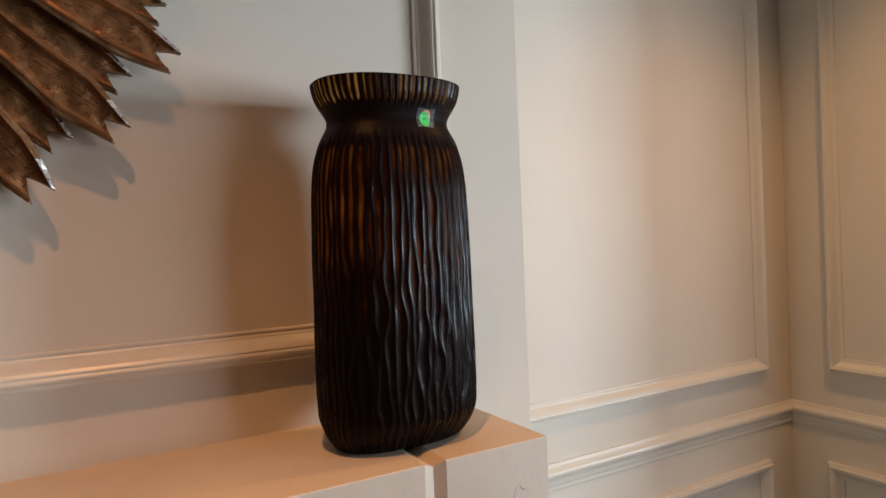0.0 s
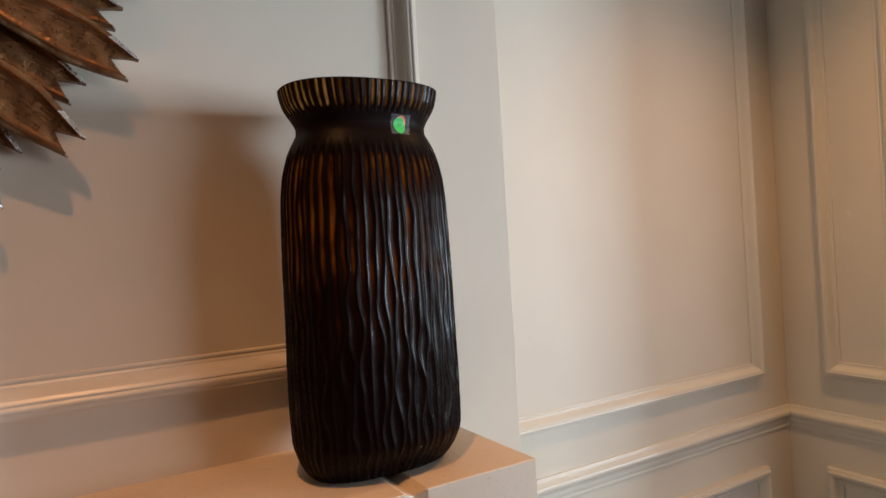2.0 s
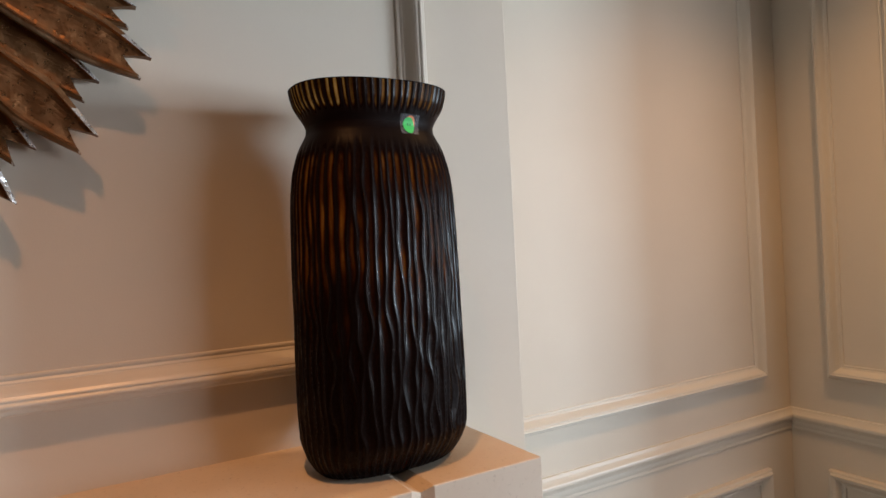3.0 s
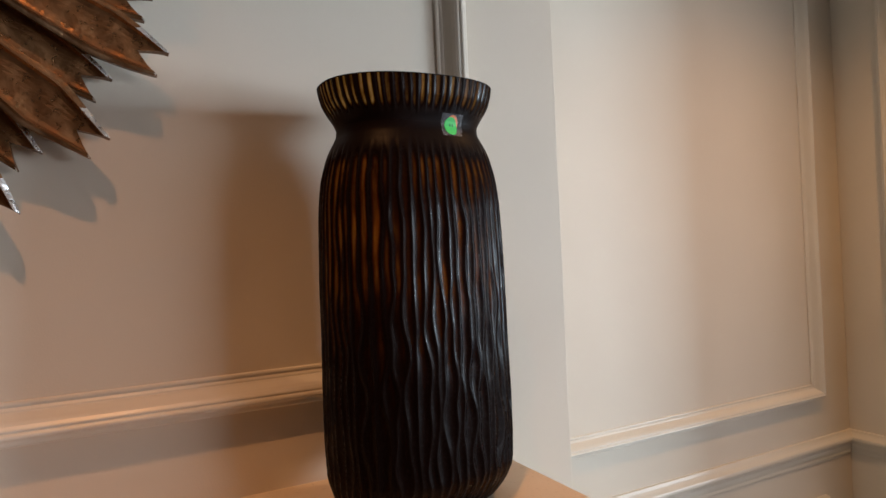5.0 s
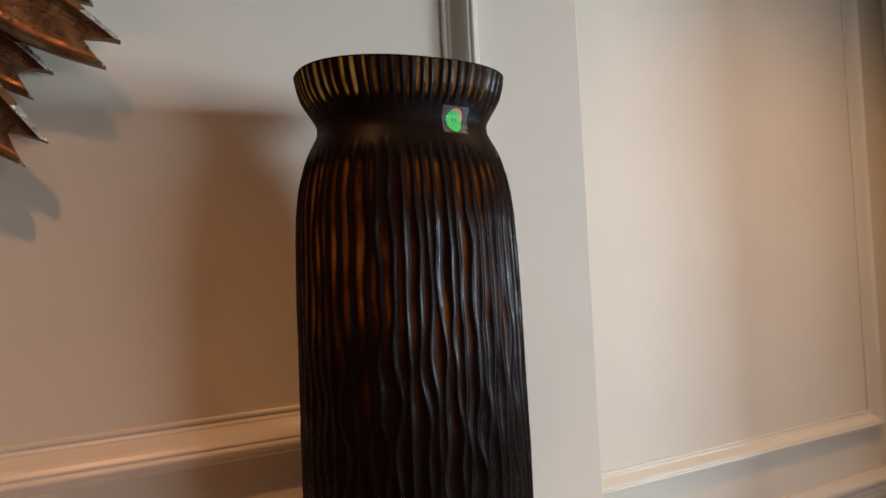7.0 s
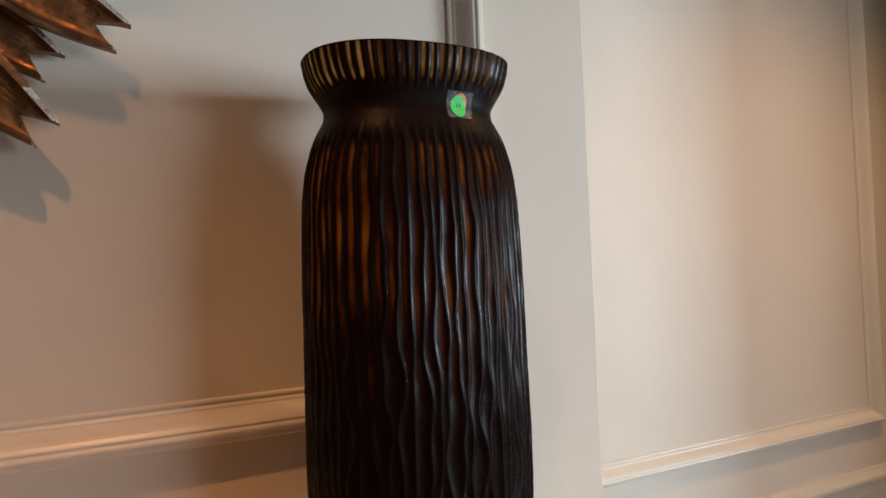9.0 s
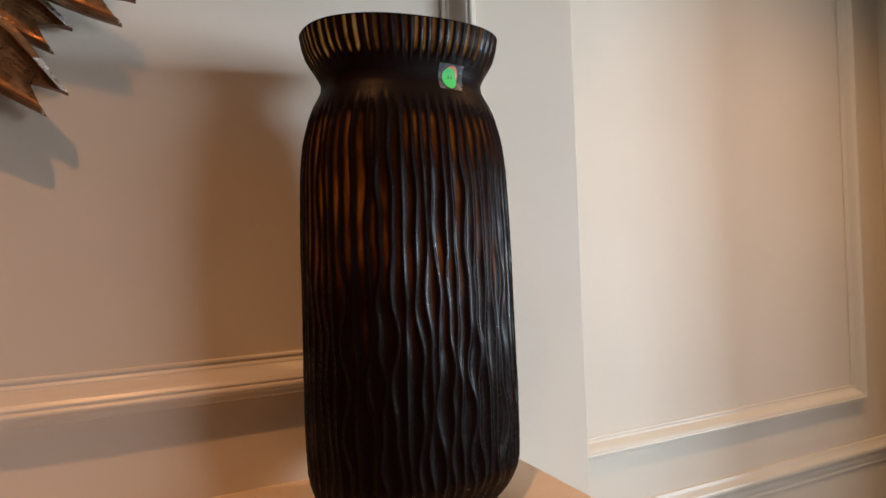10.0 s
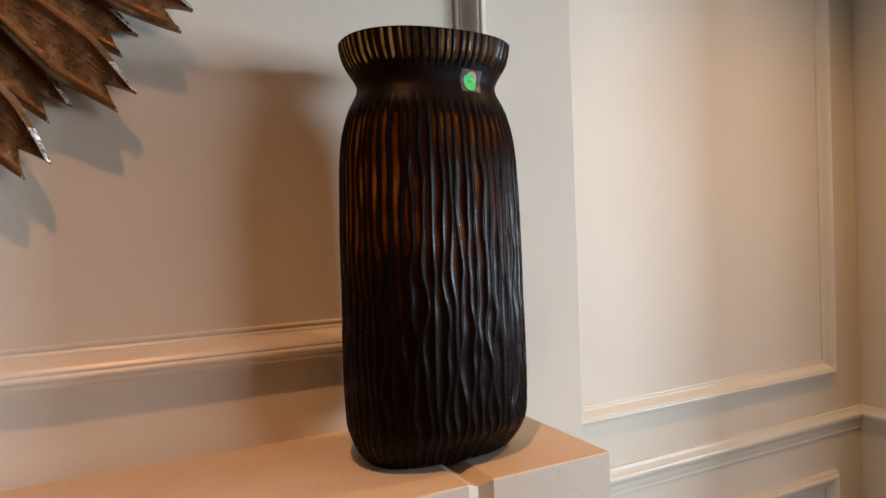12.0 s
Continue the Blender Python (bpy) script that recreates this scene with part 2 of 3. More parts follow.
def frame_moulding(name, u0, u1, z0, z1, place, mat, section=PANEL_SECTION, scale=1.0):
    """A mitred rectangular frame; u0..z1 are its outer edges; place(u, z, h) gives the point h off the wall."""
    bm = bmesh.new()
    corners = [(u0, z0, 1, 1), (u1, z0, -1, 1), (u1, z1, -1, -1), (u0, z1, 1, -1)]
    width = section[-1][0] * scale
    rings = []
    for u, z, du, dz in corners:
        rings.append([bm.verts.new(place(u + du * (width - s * scale), z + dz * (width - s * scale), h * scale)) for s, h in section])
    for i in range(4):
        a, b = rings[i], rings[(i + 1) % 4]
        for j in range(len(section) - 1):
            bm.faces.new((a[j], a[j + 1], b[j + 1], b[j]))
    bmesh.ops.recalc_face_normals(bm, faces=bm.faces)
    ob = part(name, bm, mat)
    return structure(ob, "painted wooden panel moulding in warm off-white", "moulding")


# ---- the room ----
E = 0.12
structure(boxes("floor", [((LEFT_X - E, BACK_Y - E, -0.1), (EAST_X + E, ALCOVE_Y + E, 0.0))], OAK), "brown oak floor out of view, kept dark to cut bounced light", "floor")
structure(boxes("ceiling", [((LEFT_X - E, BACK_Y - E, CEIL), (EAST_X + E, ALCOVE_Y + E, CEIL + 0.1))], CEILING), "plain beige ceiling out of view, toned down to cut bounced light", "ceiling")
structure(boxes("wall_breast", [((BREAST_L, BREAST_Y, 0), (BREAST_R, ALCOVE_Y, CEIL))], WALL, bevel=0.0015), "chimney breast painted warm off-white", "wall")
structure(boxes("wall_north", [((LEFT_X - E, ALCOVE_Y, 0), (EAST_X + E, ALCOVE_Y + E, CEIL))], WALL), "alcove wall painted warm off-white with raised panels", "wall")
structure(boxes("wall_side", [((SIDE_X, STUB_Y, 0), (EAST_X, ALCOVE_Y, CEIL))], WALL, bevel=0.0015), "panelled side wall painted warm off-white", "wall")
structure(boxes("wall_east", [((EAST_X, BACK_Y, 0), (EAST_X + E, EWIN_Y0, CEIL)), ((EAST_X, EWIN_Y1, 0), (EAST_X + E, ALCOVE_Y, CEIL)),
                              ((EAST_X, EWIN_Y0, 0), (EAST_X + E, EWIN_Y1, WIN_Z0)), ((EAST_X, EWIN_Y0, WIN_Z1), (EAST_X + E, EWIN_Y1, CEIL))], BOUNCE_CUT_WALL), "plain unseen wall with a window, dark to cut bounced light", "wall")
structure(boxes("wall_west", [((LEFT_X - E, BACK_Y, 0), (LEFT_X, ALCOVE_Y, CEIL))], BOUNCE_CUT_WALL), "plain unseen wall, dark to cut bounced light", "wall")
structure(boxes("wall_south", [((LEFT_X - E, BACK_Y - E, 0), (WIN_X0, BACK_Y, CEIL)), ((WIN_X1, BACK_Y - E, 0), (EAST_X + E, BACK_Y, CEIL)),
                               ((WIN_X0, BACK_Y - E, 0), (WIN_X1, BACK_Y, WIN_Z0)), ((WIN_X0, BACK_Y - E, WIN_Z1), (WIN_X1, BACK_Y, CEIL))], BOUNCE_CUT_WALL), "plain unseen wall with a window, dark to cut bounced light", "wall")


def window_unit(name, length, place):
    """A two-light window; place(u, d, z) gives the point u along the opening and d into the wall."""
    def bar(u0, u1, z0, z1, d0=0.06, d1=0.10):
        p, q = place(u0, d0, z0), place(u1, d1, z1)
        return tuple(map(min, p, q)), tuple(map(max, p, q))
    half = length / 2
    frame_bars = [bar(0, 0.06, WIN_Z0, WIN_Z1), bar(length - 0.06, length, WIN_Z0, WIN_Z1), bar(0.06, length - 0.06, WIN_Z0, WIN_Z0 + 0.06),
                  bar(0.06, length - 0.06, WIN_Z1 - 0.06, WIN_Z1), bar(half - 0.03, half + 0.03, WIN_Z0 + 0.06, WIN_Z1 - 0.06)]
    unit = structure(boxes(name, frame_bars, TRIM), "white framed window that lights the room", "window")
    for u0, u1 in ((0.06, half - 0.03), (half + 0.03, length - 0.06)):
        pane = boxes("pane", [bar(u0, u1, WIN_Z0 + 0.06, WIN_Z1 - 0.06, 0.077, 0.083)], PANE, unit)
        pane.visible_shadow = False


window_unit("window_1", WIN_X1 - WIN_X0, lambda u, d, z: (WIN_X0 + u, BACK_Y - d, z))
window_unit("window_2", EWIN_Y1 - EWIN_Y0, lambda u, d, z: (EAST_X + d, EWIN_Y0 + u, z))


def on_breast(u, z, h):
    return (u, BREAST_Y - h, SHELF + z)


def on_alcove(u, z, h):
    return (u, ALCOVE_Y - h, SHELF + z)


def on_side(u, z, h):
    return (SIDE_X - h, u, SHELF + z)


TOP = CEIL - SHELF - 0.20
frame_moulding("moulding_breast", BREAST_L + 0.168, -0.0065, 0.1015, TOP, on_breast, TRIM)
frame_moulding("moulding_alcove_upper", 0.277, 1.3750, -0.2010, TOP, on_alcove, TRIM)
frame_moulding("moulding_alcove_lower", 0.277, 1.3775, -1.05, -0.4870, on_alcove, TRIM)
frame_moulding("moulding_side_upper", 0.2480, 0.4770, -0.2005, TOP, on_side, TRIM)
frame_moulding("moulding_side_lower", 0.2480, 0.4870, -1.05, -0.4870, on_side, TRIM)

# chair rail round the alcove: height, distance off the wall
RAIL_SECTION = [(-0.386, 0.0), (-0.386, 0.006), (-0.382, 0.008), (-0.374, 0.008), (-0.372, 0.0105), (-0.366, 0.0125), (-0.358, 0.0135), (-0.352, 0.018),
                (-0.348, 0.024), (-0.343, 0.0275), (-0.338, 0.028), (-0.3345, 0.0265), (-0.332, 0.023), (-0.328, 0.0175), (-0.323, 0.0125), (-0.318, 0.0095), (-0.3155, 0.008), (-0.3145, 0.0)]


def chair_rail():
    bm = bmesh.new()
    rings = []
    for which in range(3):
        ring = []
        for z, h in RAIL_SECTION:
            h *= 0.68
            p = [(BREAST_R + 0.001, ALCOVE_Y - h), (SIDE_X - h, ALCOVE_Y - h), (SIDE_X - h, STUB_Y)][which]
            ring.append(bm.verts.new((p[0], p[1], SHELF + z)))
        rings.append(ring)
    for a, b in zip(rings, rings[1:]):
        for j in range(len(RAIL_SECTION) - 1):
            bm.faces.new((a[j], a[j + 1], b[j + 1], b[j]))
    bmesh.ops.recalc_face_normals(bm, faces=bm.faces)
    return structure(part("chair_rail", bm, TRIM), "painted wooden chair rail in warm off-white", "chair rail")


chair_rail()

bm = bmesh.new()
add_box(bm, (BREAST_R + 0.002, ALCOVE_Y - 0.018, 0.0), (SIDE_X - 0.018, ALCOVE_Y, 0.16), 0.003)
add_box(bm, (SIDE_X - 0.018, STUB_Y, 0.0), (SIDE_X, ALCOVE_Y, 0.16), 0.003)
structure(part("baseboard", bm, TRIM), "painted baseboard in warm off-white", "baseboard")

# rims out of view; the third one only houses the added fill lamp
for x, y, watts, cone, warm in DOWNLIGHTS_AND_FILL:
    light = tagged(new("ceiling_downlight_or_fill"), "small round recessed ceiling downlight, the leftmost one added as fill", "downlight", "ceiling downlights")
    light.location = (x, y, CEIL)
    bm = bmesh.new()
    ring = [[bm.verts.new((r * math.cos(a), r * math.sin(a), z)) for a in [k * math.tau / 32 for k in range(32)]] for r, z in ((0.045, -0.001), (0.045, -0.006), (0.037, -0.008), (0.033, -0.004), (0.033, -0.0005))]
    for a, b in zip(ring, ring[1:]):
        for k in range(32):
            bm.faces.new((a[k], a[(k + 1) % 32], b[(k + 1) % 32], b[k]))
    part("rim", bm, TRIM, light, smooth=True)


# ---- the stone chimneypiece ----
def stone_block(name, x0, x1, groove_low, groove_high, parent, depth=0.007, half=0.0145):
    """A block of the shelf seen end on; its edges towards a neighbour are chamfered to half of the V joint."""
    bm = bmesh.new()
    z0, z1, y0, y1 = SHELF - 0.21, SHELF, 0.0, BREAST_Y
    def outline(dy, dz):
        return [(y0 + dy, z0), (y0 + dy, z1 - dz), (y1, z1 - dz), (y1, z0)]
    stations = []
    if groove_low:
        stations += [(x0, depth, depth), (x0 + half, 0.0, 0.0)]
    else:
        stations += [(x0, 0.0018, 0.0018), (x0 + 0.0018, 0.0, 0.0)]
    if groove_high:
        stations += [(x1 - half, 0.0, 0.0), (x1, depth, depth)]
    else:
        stations += [(x1 - 0.0018, 0.0, 0.0), (x1, 0.0018, 0.0018)]
    rings = [[bm.verts.new((x, y, z)) for y, z in outline(dy, dz)] for x, dy, dz in stations]
    for a, b in zip(rings, rings[1:]):
        for j in range(4):
            bm.faces.new((a[j], a[(j + 1) % 4], b[(j + 1) % 4], b[j]))
    bm.faces.new(rings[0])
    bm.faces.new(rings[-1])
    bmesh.ops.recalc_face_normals(bm, faces=bm.faces)
    arris = [e for e in bm.edges if all(abs(v.co.y - y0) < 0.0001 and abs(v.co.z - z1) < 0.0001 for v in e.verts)]
    bmesh.ops.bevel(bm, geom=arris, offset=0.0016, segments=2, affect="EDGES", profile=0.5)
    return part(name, bm, STONE, parent)


GROOVE = -0.1675
mantel = tagged(new("fireplace_surround"), "pale limestone chimneypiece with a V joint across its shelf", "fireplace surround")
LEFT_END = BREAST_L + BREAST_R
stone_block("shelf_block", GROOVE, 0.0, True, False, mantel)
stone_block("shelf_block", LEFT_END - GROOVE, GROOVE, True, True, mantel)
stone_block("shelf_block", LEFT_END, LEFT_END - GROOVE, False, True, mantel)
for x0 in (-0.21, LEFT_END + 0.03):
    boxes("jamb", [((x0, 0.03, 0.0), (x0 + 0.18, BREAST_Y, SHELF - 0.21))], STONE, mantel, 0.003)
boxes("infill", [((LEFT_END + 0.21, 0.12, 0.0), (-0.21, BREAST_Y, SHELF - 0.21))], plain("dark_slate", (0.06, 0.058, 0.055), 0.6), mantel)


def vein():
    pts = [(-0.0585, -0.082), (-0.0575, -0.066), (-0.0535, -0.055), (-0.049, -0.052), (-0.0465, -0.057), (-0.043, -0.0605), (-0.038, -0.061), (-0.034, -0.066)]
    bm = bmesh.new()
    prev = None
    for i, (x, z) in enumerate(pts):
        w = 0.0006 * (0.6 + 0.5 * math.sin(i * 1.7))
        now = [bm.verts.new((x - w, -0.0004, SHELF + z - w)), bm.verts.new((x + w, -0.0004, SHELF + z + w))]
        if prev:
            bm.faces.new((prev[0], prev[1], now[1], now[0]))
        prev = now
    return part("vein", bm, VEIN, mantel, "fine brown squiggle in the stone")


vein()

# ---- the vase ----
PROFILE = [(0.0, 0.0830), (0.002, 0.0868), (0.004, 0.0893), (0.007, 0.0921), (0.010, 0.0943), (0.014, 0.0968), (0.018, 0.0989), (0.024, 0.1013), (0.030, 0.1034), (0.037, 0.1053), (0.045, 0.1065),
           (0.07, 0.1075), (0.117, 0.1076), (0.16, 0.1069), (0.196, 0.1063), (0.2566, 0.1059), (0.303, 0.1045), (0.33, 0.1033), (0.345, 0.1021), (0.3615, 0.0997), (0.374, 0.0967), (0.3826, 0.0943),
           (0.390, 0.0915), (0.3965, 0.0884), (0.403, 0.0846), (0.409, 0.0815), (0.414, 0.0801), (0.419, 0.0805), (0.424, 0.0827), (0.431, 0.0871), (0.438, 0.0917), (0.4445, 0.0951), (0.455, 0.0982), (0.4632, 0.0996)]
H = 0.4640
OVAL, SQUARE = 0.74, 2.35      # the plan is an oval with blunt ends


def plan_table(n=2880):
    """Points of the oval of unit half-length, evenly spaced along its edge."""
    pts = []
    for k in range(n + 1):
        a = k * math.tau / n
        c, d = math.cos(a), math.sin(a)
        m = (abs(c) ** SQUARE + abs(d) ** SQUARE) ** (-1 / SQUARE)
        pts.append((m * c, OVAL * m * d))
    way = [0.0]
    for p, q in zip(pts, pts[1:]):
        way.append(way[-1] + math.hypot(q[0] - p[0], q[1] - p[1]))
    return np.array(way) / way[-1] * math.tau, np.array(pts)


WAY, OUTLINE = plan_table()


def on_plan(phi):
    phi = phi % math.tau
    return float(np.interp(phi, WAY, OUTLINE[:, 0])), float(np.interp(phi, WAY, OUTLINE[:, 1]))


def radius(z):
    zs, rs = [p[0] for p in PROFILE], [p[1] for p in PROFILE]
    return float(np.interp(z, zs, rs))


def smoothstep(a, b, x):
    t = min(1.0, max(0.0, (x - a) / (b - a)))
    return t * t * (3 - 2 * t)


N_CUTS = 58
CUT_RNG = random.Random(11)
SWAY = [(CUT_RNG.uniform(0.085, 0.17), CUT_RNG.uniform(0, math.tau), CUT_RNG.uniform(0.05, 0.085), CUT_RNG.uniform(0, math.tau), CUT_RNG.uniform(0.2, 1.25), CUT_RNG.uniform(-0.2, 0.2), CUT_RNG.uniform(-1.0, 1.0)) for _ in range(N_CUTS)]


def ridge_at(i, z):
    """Where the ridge between two columns of cuts runs at this height, in columns; it sways as the long lens-shaped cuts swell and taper."""
    l1, p1, l2, p2, k, shift, _ = SWAY[i % N_CUTS]
    low = smoothstep(0.30, 0.12, z)
    sway = (0.13 + 0.14 * low) * math.sin(math.tau * z / l1 + p1) + (0.06 + 0.09 * low) * math.sin(math.tau * z / l2 + p2)
    return i + shift + k * sway * smoothstep(0.40, 0.33, z) * (0.15 + 0.85 * smoothstep(0.012, 0.06, z))


def cut_at(th, z):
    """How deep the wheel cut at this place of the wall: 0 on a ridge, 1 in the middle of a flute, and the depth in metres."""
    c, s = math.cos(th), math.sin(th)
    if z > 0.417:
        ph = th * 60 / math.tau + 0.22 * noise.noise((c * 9, s * 9, z * 12))
        fr = ph - math.floor(ph)
        flute = 1 - (2 * fr - 1) ** 2
        fade = smoothstep(0.4255, 0.439, z + 0.004 * noise.noise((c * 11, s * 11, 2.0)))
        return flute ** 2.0 * fade, flute * fade * 0.0015
    ph = th * N_CUTS / math.tau + 0.25 * noise.noise((c * 2.6, s * 2.6, z * 5.0)) + 0.07 * noise.noise((c * 14, s * 14, z * 40.0))
    i = math.floor(ph)
    edges = [(ridge_at(j, z), j) for j in (i - 1, i, i + 1, i + 2)]
    below = max((e for e in edges if e[0] <= ph), default=edges[0])
    above = min((e for e in edges if e[0] > ph), default=edges[-1])
    wide = max(0.05, above[0] - below[0])
    fr = min(1.0, max(0.0, (ph - below[0]) / wide))
    flute = 1 - (2 * fr - 1) ** 2
    fade = smoothstep(0.401, 0.372, z + 0.007 * noise.noise((c * 15, s * 15, 5.0))) * (0.80 + 0.20 * smoothstep(0.0, 0.03, z))
    swell = min(1.25, wide)
    stroke = 0.5 + 0.5 * math.cos(math.tau * (z - 0.367) / 0.061 + SWAY[below[1] % N_CUTS][6])     # strokes of the wheel, in loose rows
    return flute * fade * min(1.0, 0.25 + 0.8 * swell) * (0.90 + 0.10 * stroke), (0.85 + 0.25 * stroke) * flute * fade * 0.0021 * swell ** 1.8


def vase():
    n_th = 620
    plan = [on_plan(k * math.tau / n_th) for k in range(n_th)]
    levels = [0.0, 0.001, 0.002, 0.003, 0.004, 0.0055, 0.007, 0.0085, 0.010, 0.012, 0.014, 0.016, 0.018, 0.021, 0.024] + [0.027 + 0.0026 * i for i in range(149)] + [0.4165 + 0.002 * i for i in range(23)] + [0.4632]
    verts, cuts, faces, mats = [], [], [], []
    for z in levels:
        for k in range(n_th):
            c, d = cut_at(k * math.tau / n_th, z)
            r = radius(z) - d
            verts.append((r * plan[k][0], r * plan[k][1] * (0.70 + 0.30 * smoothstep(-0.012, 0.048, z)), z))    # the foot is tucked in at front and back
            cuts.append(c)
    rows = len(levels)
    for i in range(rows - 1):
        for k in range(n_th):
            a, b = i * n_th + k, i * n_th + (k + 1) % n_th
            faces.append((a, b, b + n_th, a + n_th))
            mats.append(0)
    inner = [(H, 0.0995), (H - 0.0002, 0.0955)] + [(z, radius(z) - 0.0058) for z in (0.460, 0.452, 0.445, 0.438, 0.431, 0.424, 0.419, 0.414, 0.409, 0.403, 0.397, 0.390, 0.38, 0.37, 0.355, 0.33, 0.29, 0.22, 0.15, 0.08, 0.05, 0.035)] + [(0.030, 0.084), (0.024, 0.070), (0.022, 0.04), (0.022, 0.002)]
    for j, (z, r) in enumerate(inner):
        base = len(verts)
        for k in range(n_th):
            verts.append((r * plan[k][0], r * plan[k][1], z))
            cuts.append(0.3 if j < 2 else 1.0)
        for k in range(n_th):
            a, b = base - n_th + k, base - n_th + (k + 1) % n_th
            faces.append((a, b, b + n_th, a + n_th))
            mats.append(0 if j < 2 else 1)
    faces.append(tuple(len(verts) - n_th + k for k in range(n_th)))
    mats.append(1)
    faces.append(tuple(n_th - 1 - k for k in range(n_th)))
    mats.append(0)
    top = max(i for i, z in enumerate(levels) if z < 0.399)
    low = max(i for i, z in enumerate(levels) if z < 0.4205)
    outer = (rows - 1) * n_th

    def piece(name, chosen):
        keep = sorted({v for i in chosen for v in faces[i]})
        index = {v: i for i, v in enumerate(keep)}
        me = bpy.data.meshes.new(name)
        me.from_pydata([verts[v] for v in keep], [], [tuple(index[v] for v in faces[i]) for i in chosen])
        me.materials.append(GLASS)
        me.materials.append(GLASS_IN)
        me.polygons.foreach_set("material_index", [mats[i] for i in chosen])
        me.polygons.foreach_set("use_smooth", [True] * len(chosen))
        me.attributes.new("cut", "FLOAT", "POINT").data.foreach_set("value", [cuts[v] for v in keep])
        me.update()
        ob = new(name, me)
        ob.parent = holder
        return ob

    holder = tagged(new("vase"), "tall dark amber glass vase with vertical hand-cut flutes", "vase")
    holder.location = (AXIS[0], AXIS[1], SHELF)
    tagged(piece("body", list(range(top * n_th)) + list(range(outer, len(faces)))), "fluted oval amber glass body")
    tagged(piece("neck", list(range(top * n_th, low * n_th))), "smooth dark glass neck")
    tagged(piece("rim", list(range(low * n_th, outer))), "flared fluted amber glass rim")
    return holder


vase()


def neck_patch(name, inside, th0, th1, z0, z1, lift, mat, parent, label="", n=40, thick=0.0002):
    """A thin curved piece that lies on the vase's neck."""
    bm = bmesh.new()
    grid = {}
    for i in range(n + 1):
        for j in range(n + 1):
            th, z = th0 + (th1 - th0) * i / n, z0 + (z1 - z0) * j / n
            r = radius(z) + lift
            px, py = on_plan(th)
            grid[i, j] = (r * px, r * py, z)
    used = {}
    for i in range(n):
        for j in range(n):
            if inside((i + 0.5) / n, (j + 0.5) / n):
                vs = []
                for key in ((i, j), (i + 1, j), (i + 1, j + 1), (i, j + 1)):
                    if key not in used:
                        used[key] = bm.verts.new(grid[key])
                    vs.append(used[key])
                bm.faces.new(vs)
    ob = part(name, bm, mat, parent, label, smooth=True)
    return ob


sticker = tagged(new("price_sticker"), "round green price sticker under clear tape on the vase's neck", "sticker")
sticker.location = (AXIS[0], AXIS[1], SHELF)
DOT = 5.05
neck_patch("tape", lambda u, v: not (u > 0.9 and v < 0.2), DOT - 0.17, DOT + 0.20, 0.4035, 0.4270, 0.0006, TAPE, sticker, "wrinkled clear tape", 20)
neck_patch("under_sticker", lambda u, v: (u - 0.5) ** 2 + (v - 0.5) ** 2 < 0.25, DOT - 0.080, DOT + 0.118, 0.4095, 0.4255, 0.0008, ORANGE, sticker, "orange paper dot")
neck_patch("dot", lambda u, v: (u - 0.5) ** 2 + (v - 0.5) ** 2 < 0.25, DOT - 0.120, DOT + 0.095, 0.4045, 0.4235, 0.0011, GREEN, sticker, "bright green paper dot")
for du in (-0.035, 0.012):
    neck_patch("mark", lambda u, v: True, DOT + du, DOT + du + 0.014, 0.4135, 0.4165, 0.0014, INK, sticker, "", 3)


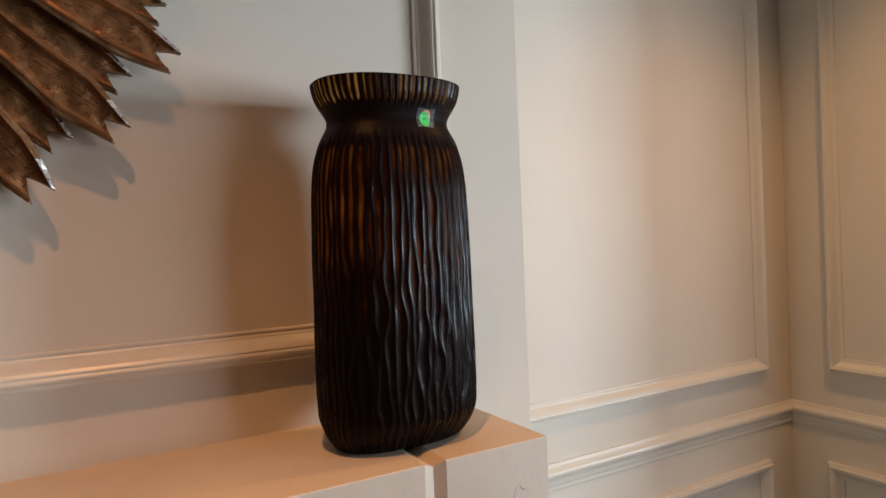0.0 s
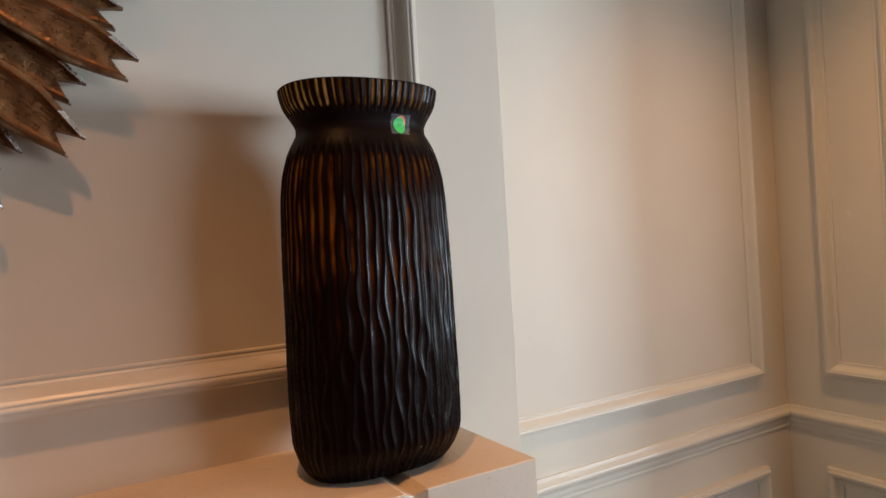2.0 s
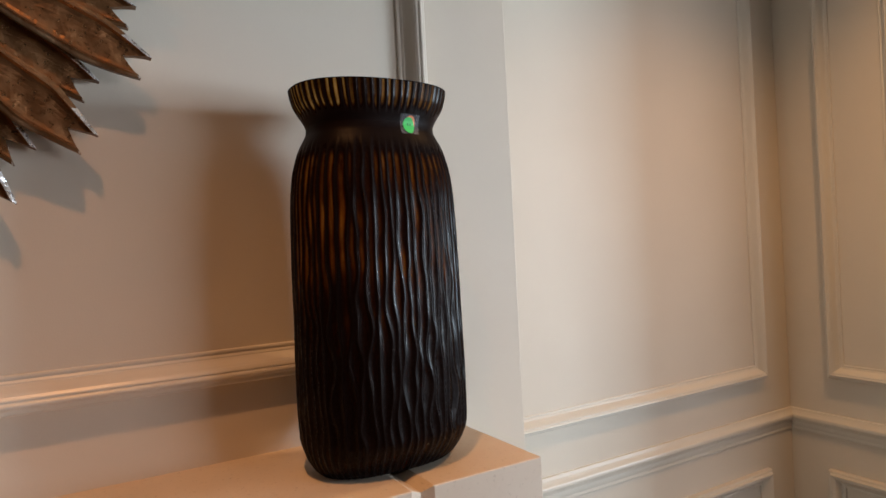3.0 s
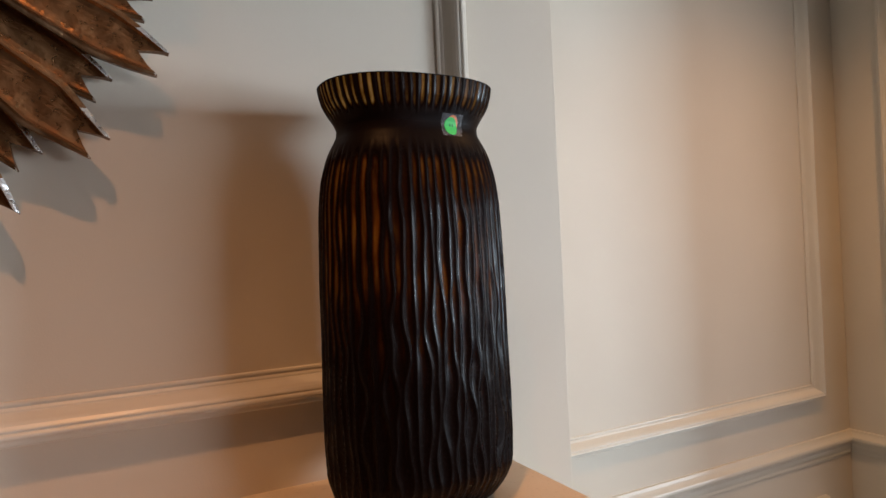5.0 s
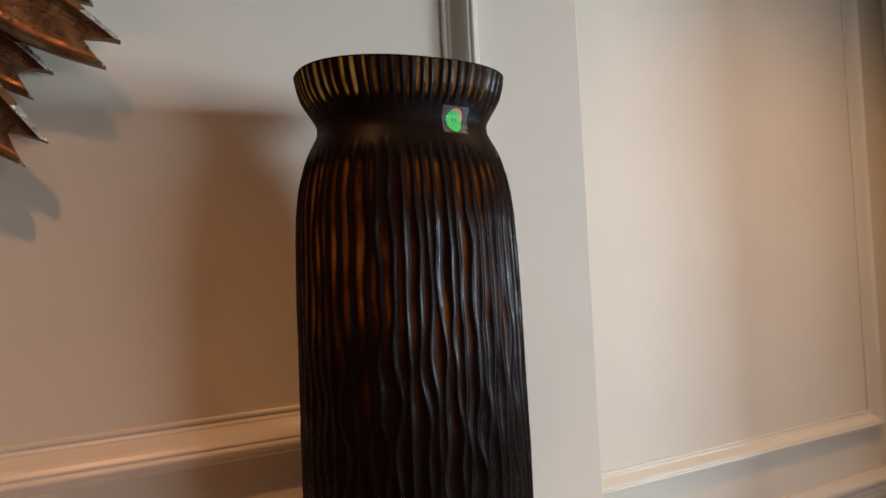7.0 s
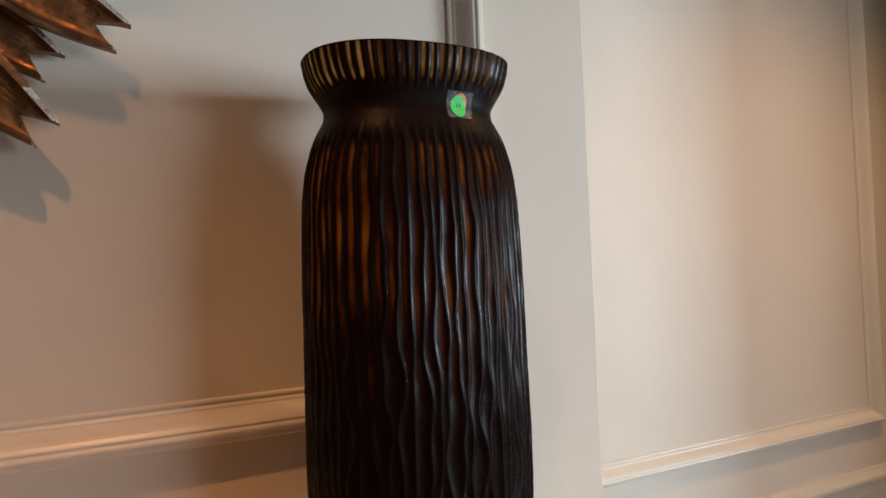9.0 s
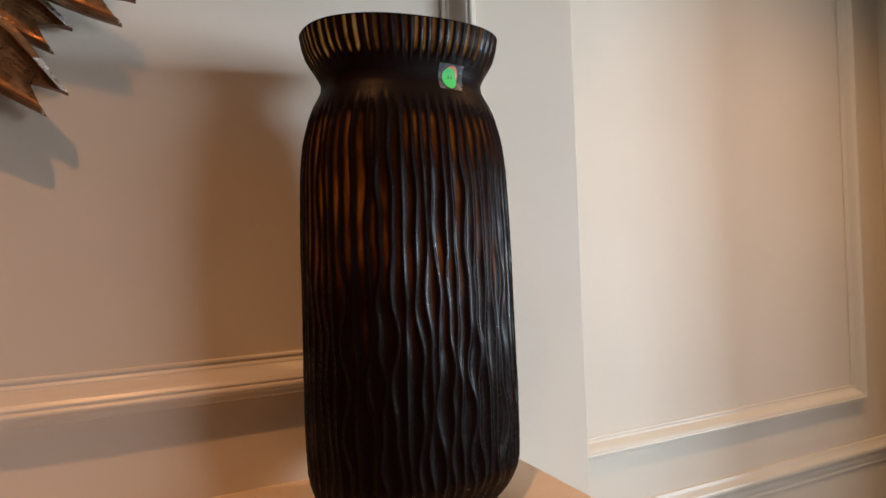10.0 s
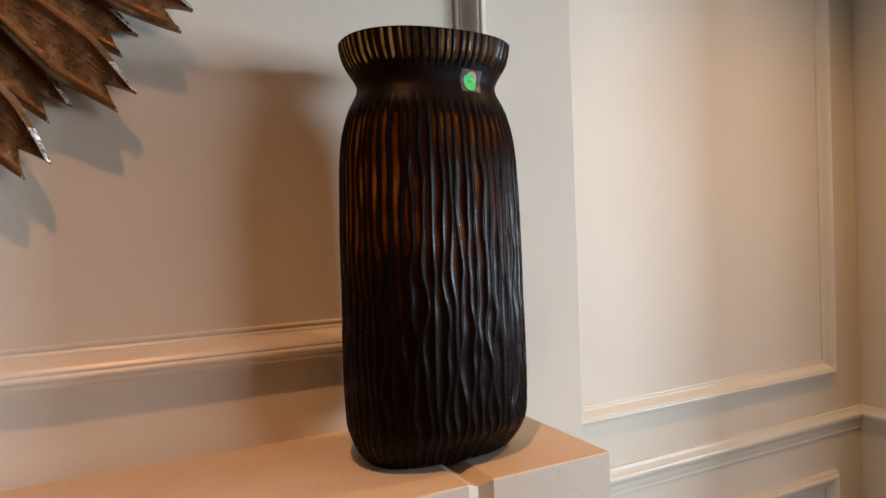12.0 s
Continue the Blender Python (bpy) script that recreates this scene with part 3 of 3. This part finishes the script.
# ---- the sunburst on the wall ----
def ray_mesh(name, r0, r_notch, r_tip, r_wide, w_in, w_wide, w_tip, seed):
    """A trough-shaped ray with raised rims and a forked end, along +x, its face towards -y; z is across."""
    rng = random.Random(seed)
    across = [-1, -0.93, -0.84, -0.76, -0.66, -0.5, -0.33, -0.16, 0, 0.16, 0.33, 0.5, 0.66, 0.76, 0.84, 0.93, 1]
    n = 44
    bm = bmesh.new()
    def width(l, r):
        if r < r_wide:
            return w_in + (w_wide - w_in) * ((r - r0) / (r_wide - r0)) ** 1.2
        t = min(1.0, (r - r_wide) / (r_tip - r_wide))
        return w_wide + (w_tip - w_wide) * t ** 1.25
    front, back = [], []
    wob = [rng.uniform(-1, 1) for _ in range(4)]
    for i in range(n + 1):
        l = 1 - (1 - i / n) ** 1.35
        fr, bk = [], []
        for s in across:
            end = r_notch + (r_tip - r_notch) * (min(1.0, abs(s) / 0.93) ** 0.9)
            r = r0 + l * (end - r0)
            w = width(l, r) * (1 + 0.025 * math.sin(r * 60 + wob[0] * 3))
            a = abs(s)
            if a > 0.92:
                h = 0.0020 if a > 0.95 else 0.0030
            elif a > 0.72:
                h = 0.0054 if a < 0.80 else 0.0036
            else:
                h = 0.0032 - 0.0026 * (1 - (a / 0.72) ** 4)
            h += 0.0004 * math.sin(r * 140 + s * 5 + wob[1] * 4) + 0.0003 * wob[2] * math.sin(r * 260)
            slope = (r_tip - r) * 0.07
            fr.append(bm.verts.new((r, -(h + slope), s * w)))
            bk.append(bm.verts.new((r, 0.0085 - slope, s * w * 0.96)))
        front.append(fr)
        back.append(bk)
    m = len(across)
    for i in range(n):
        for j in range(m - 1):
            f = bm.faces.new((front[i][j], front[i + 1][j], front[i + 1][j + 1], front[i][j + 1]))
            a = (abs(across[j]) + abs(across[j + 1])) / 2
            f.material_index = 0 if a < 0.74 else 1
            upper = across[j] > 0
            # silver along one edge band towards the tip
            if upper and 0.74 < a and i > n * (0.80 if seed % 3 else 0.66):
                f.material_index = 2
            if i >= n - 1 and a > 0.85:
                f.material_index = 2
            bm.faces.new((back[i][j], back[i][j + 1], back[i + 1][j + 1], back[i + 1][j])).material_index = 1
        for j in (0, m - 1):
            bm.faces.new((front[i][j], back[i][j], back[i + 1][j], front[i + 1][j])).material_index = 1
    for i in (0, n):
        for j in range(m - 1):
            bm.faces.new((front[i][j], front[i][j + 1], back[i][j + 1], back[i][j])).material_index = 1
    bmesh.ops.recalc_face_normals(bm, faces=bm.faces)
    me = bpy.data.meshes.new(name)
    bm.to_mesh(me)
    bm.free()
    for mt in (COPPER, RIDGE, SILVER):
        me.materials.append(mt)
    return me


BURST = (-0.8091, SHELF + 0.7024)
burst = tagged(new("sunburst_decoration"), "large sunburst of forked copper-leaf rays with silver tips on wall", "wall decoration")
burst.location = (BURST[0], BREAST_Y, BURST[1])
N_RAYS, FIRST = 25, -41.3
long_meshes = [ray_mesh("long_ray", 0.10, 0.4245, 0.4520, 0.385, 0.009, 0.0300, 0.0150, k) for k in (1, 3, 5)]
short_meshes = [ray_mesh("short_ray", 0.10, 0.391, 0.4165, 0.345, 0.009, 0.0290, 0.0155, k) for k in (2, 6, 7)]
for k in range(N_RAYS):
    for name, meshes, off, y in (("long_ray", long_meshes, 0.0, -0.0355), ("short_ray", short_meshes, 0.5, -0.0215)):
        ray = new(name, meshes[(k * 2 + k // 3) % 3])
        ray.parent = burst
        ray.location = (0, y, 0)
        ray.rotation_euler = (0, radians(-(FIRST + (k + off) * 360 / N_RAYS)), 0)
bm = bmesh.new()
rings = [[bm.verts.new((r * math.cos(a), y, r * math.sin(a))) for a in [k * math.tau / 64 for k in range(64)]] for r, y in ((0.13, 0.0), (0.13, -0.062), (0.124, -0.068), (0.116, -0.068), (0.11, -0.062), (0.06, -0.066), (0.005, -0.067))]
for a, b in zip(rings, rings[1:]):
    for k in range(64):
        bm.faces.new((a[k], a[(k + 1) % 64], b[(k + 1) % 64], b[k]))
bm.faces.new(rings[-1])
part("hub", bm, RIDGE, burst, smooth=True)
bm = bmesh.new()
rings = [[bm.verts.new((r * math.cos(a), y, r * math.sin(a))) for a in [k * math.tau / 64 for k in range(64)]] for r, y in ((0.10, -0.001), (0.34, -0.001), (0.34, -0.013), (0.10, -0.013))]
for i in range(4):
    a, b = rings[i], rings[(i + 1) % 4]
    for k in range(64):
        bm.faces.new((a[k], a[(k + 1) % 64], b[(k + 1) % 64], b[k]))
part("backing", bm, BACKING, burst)
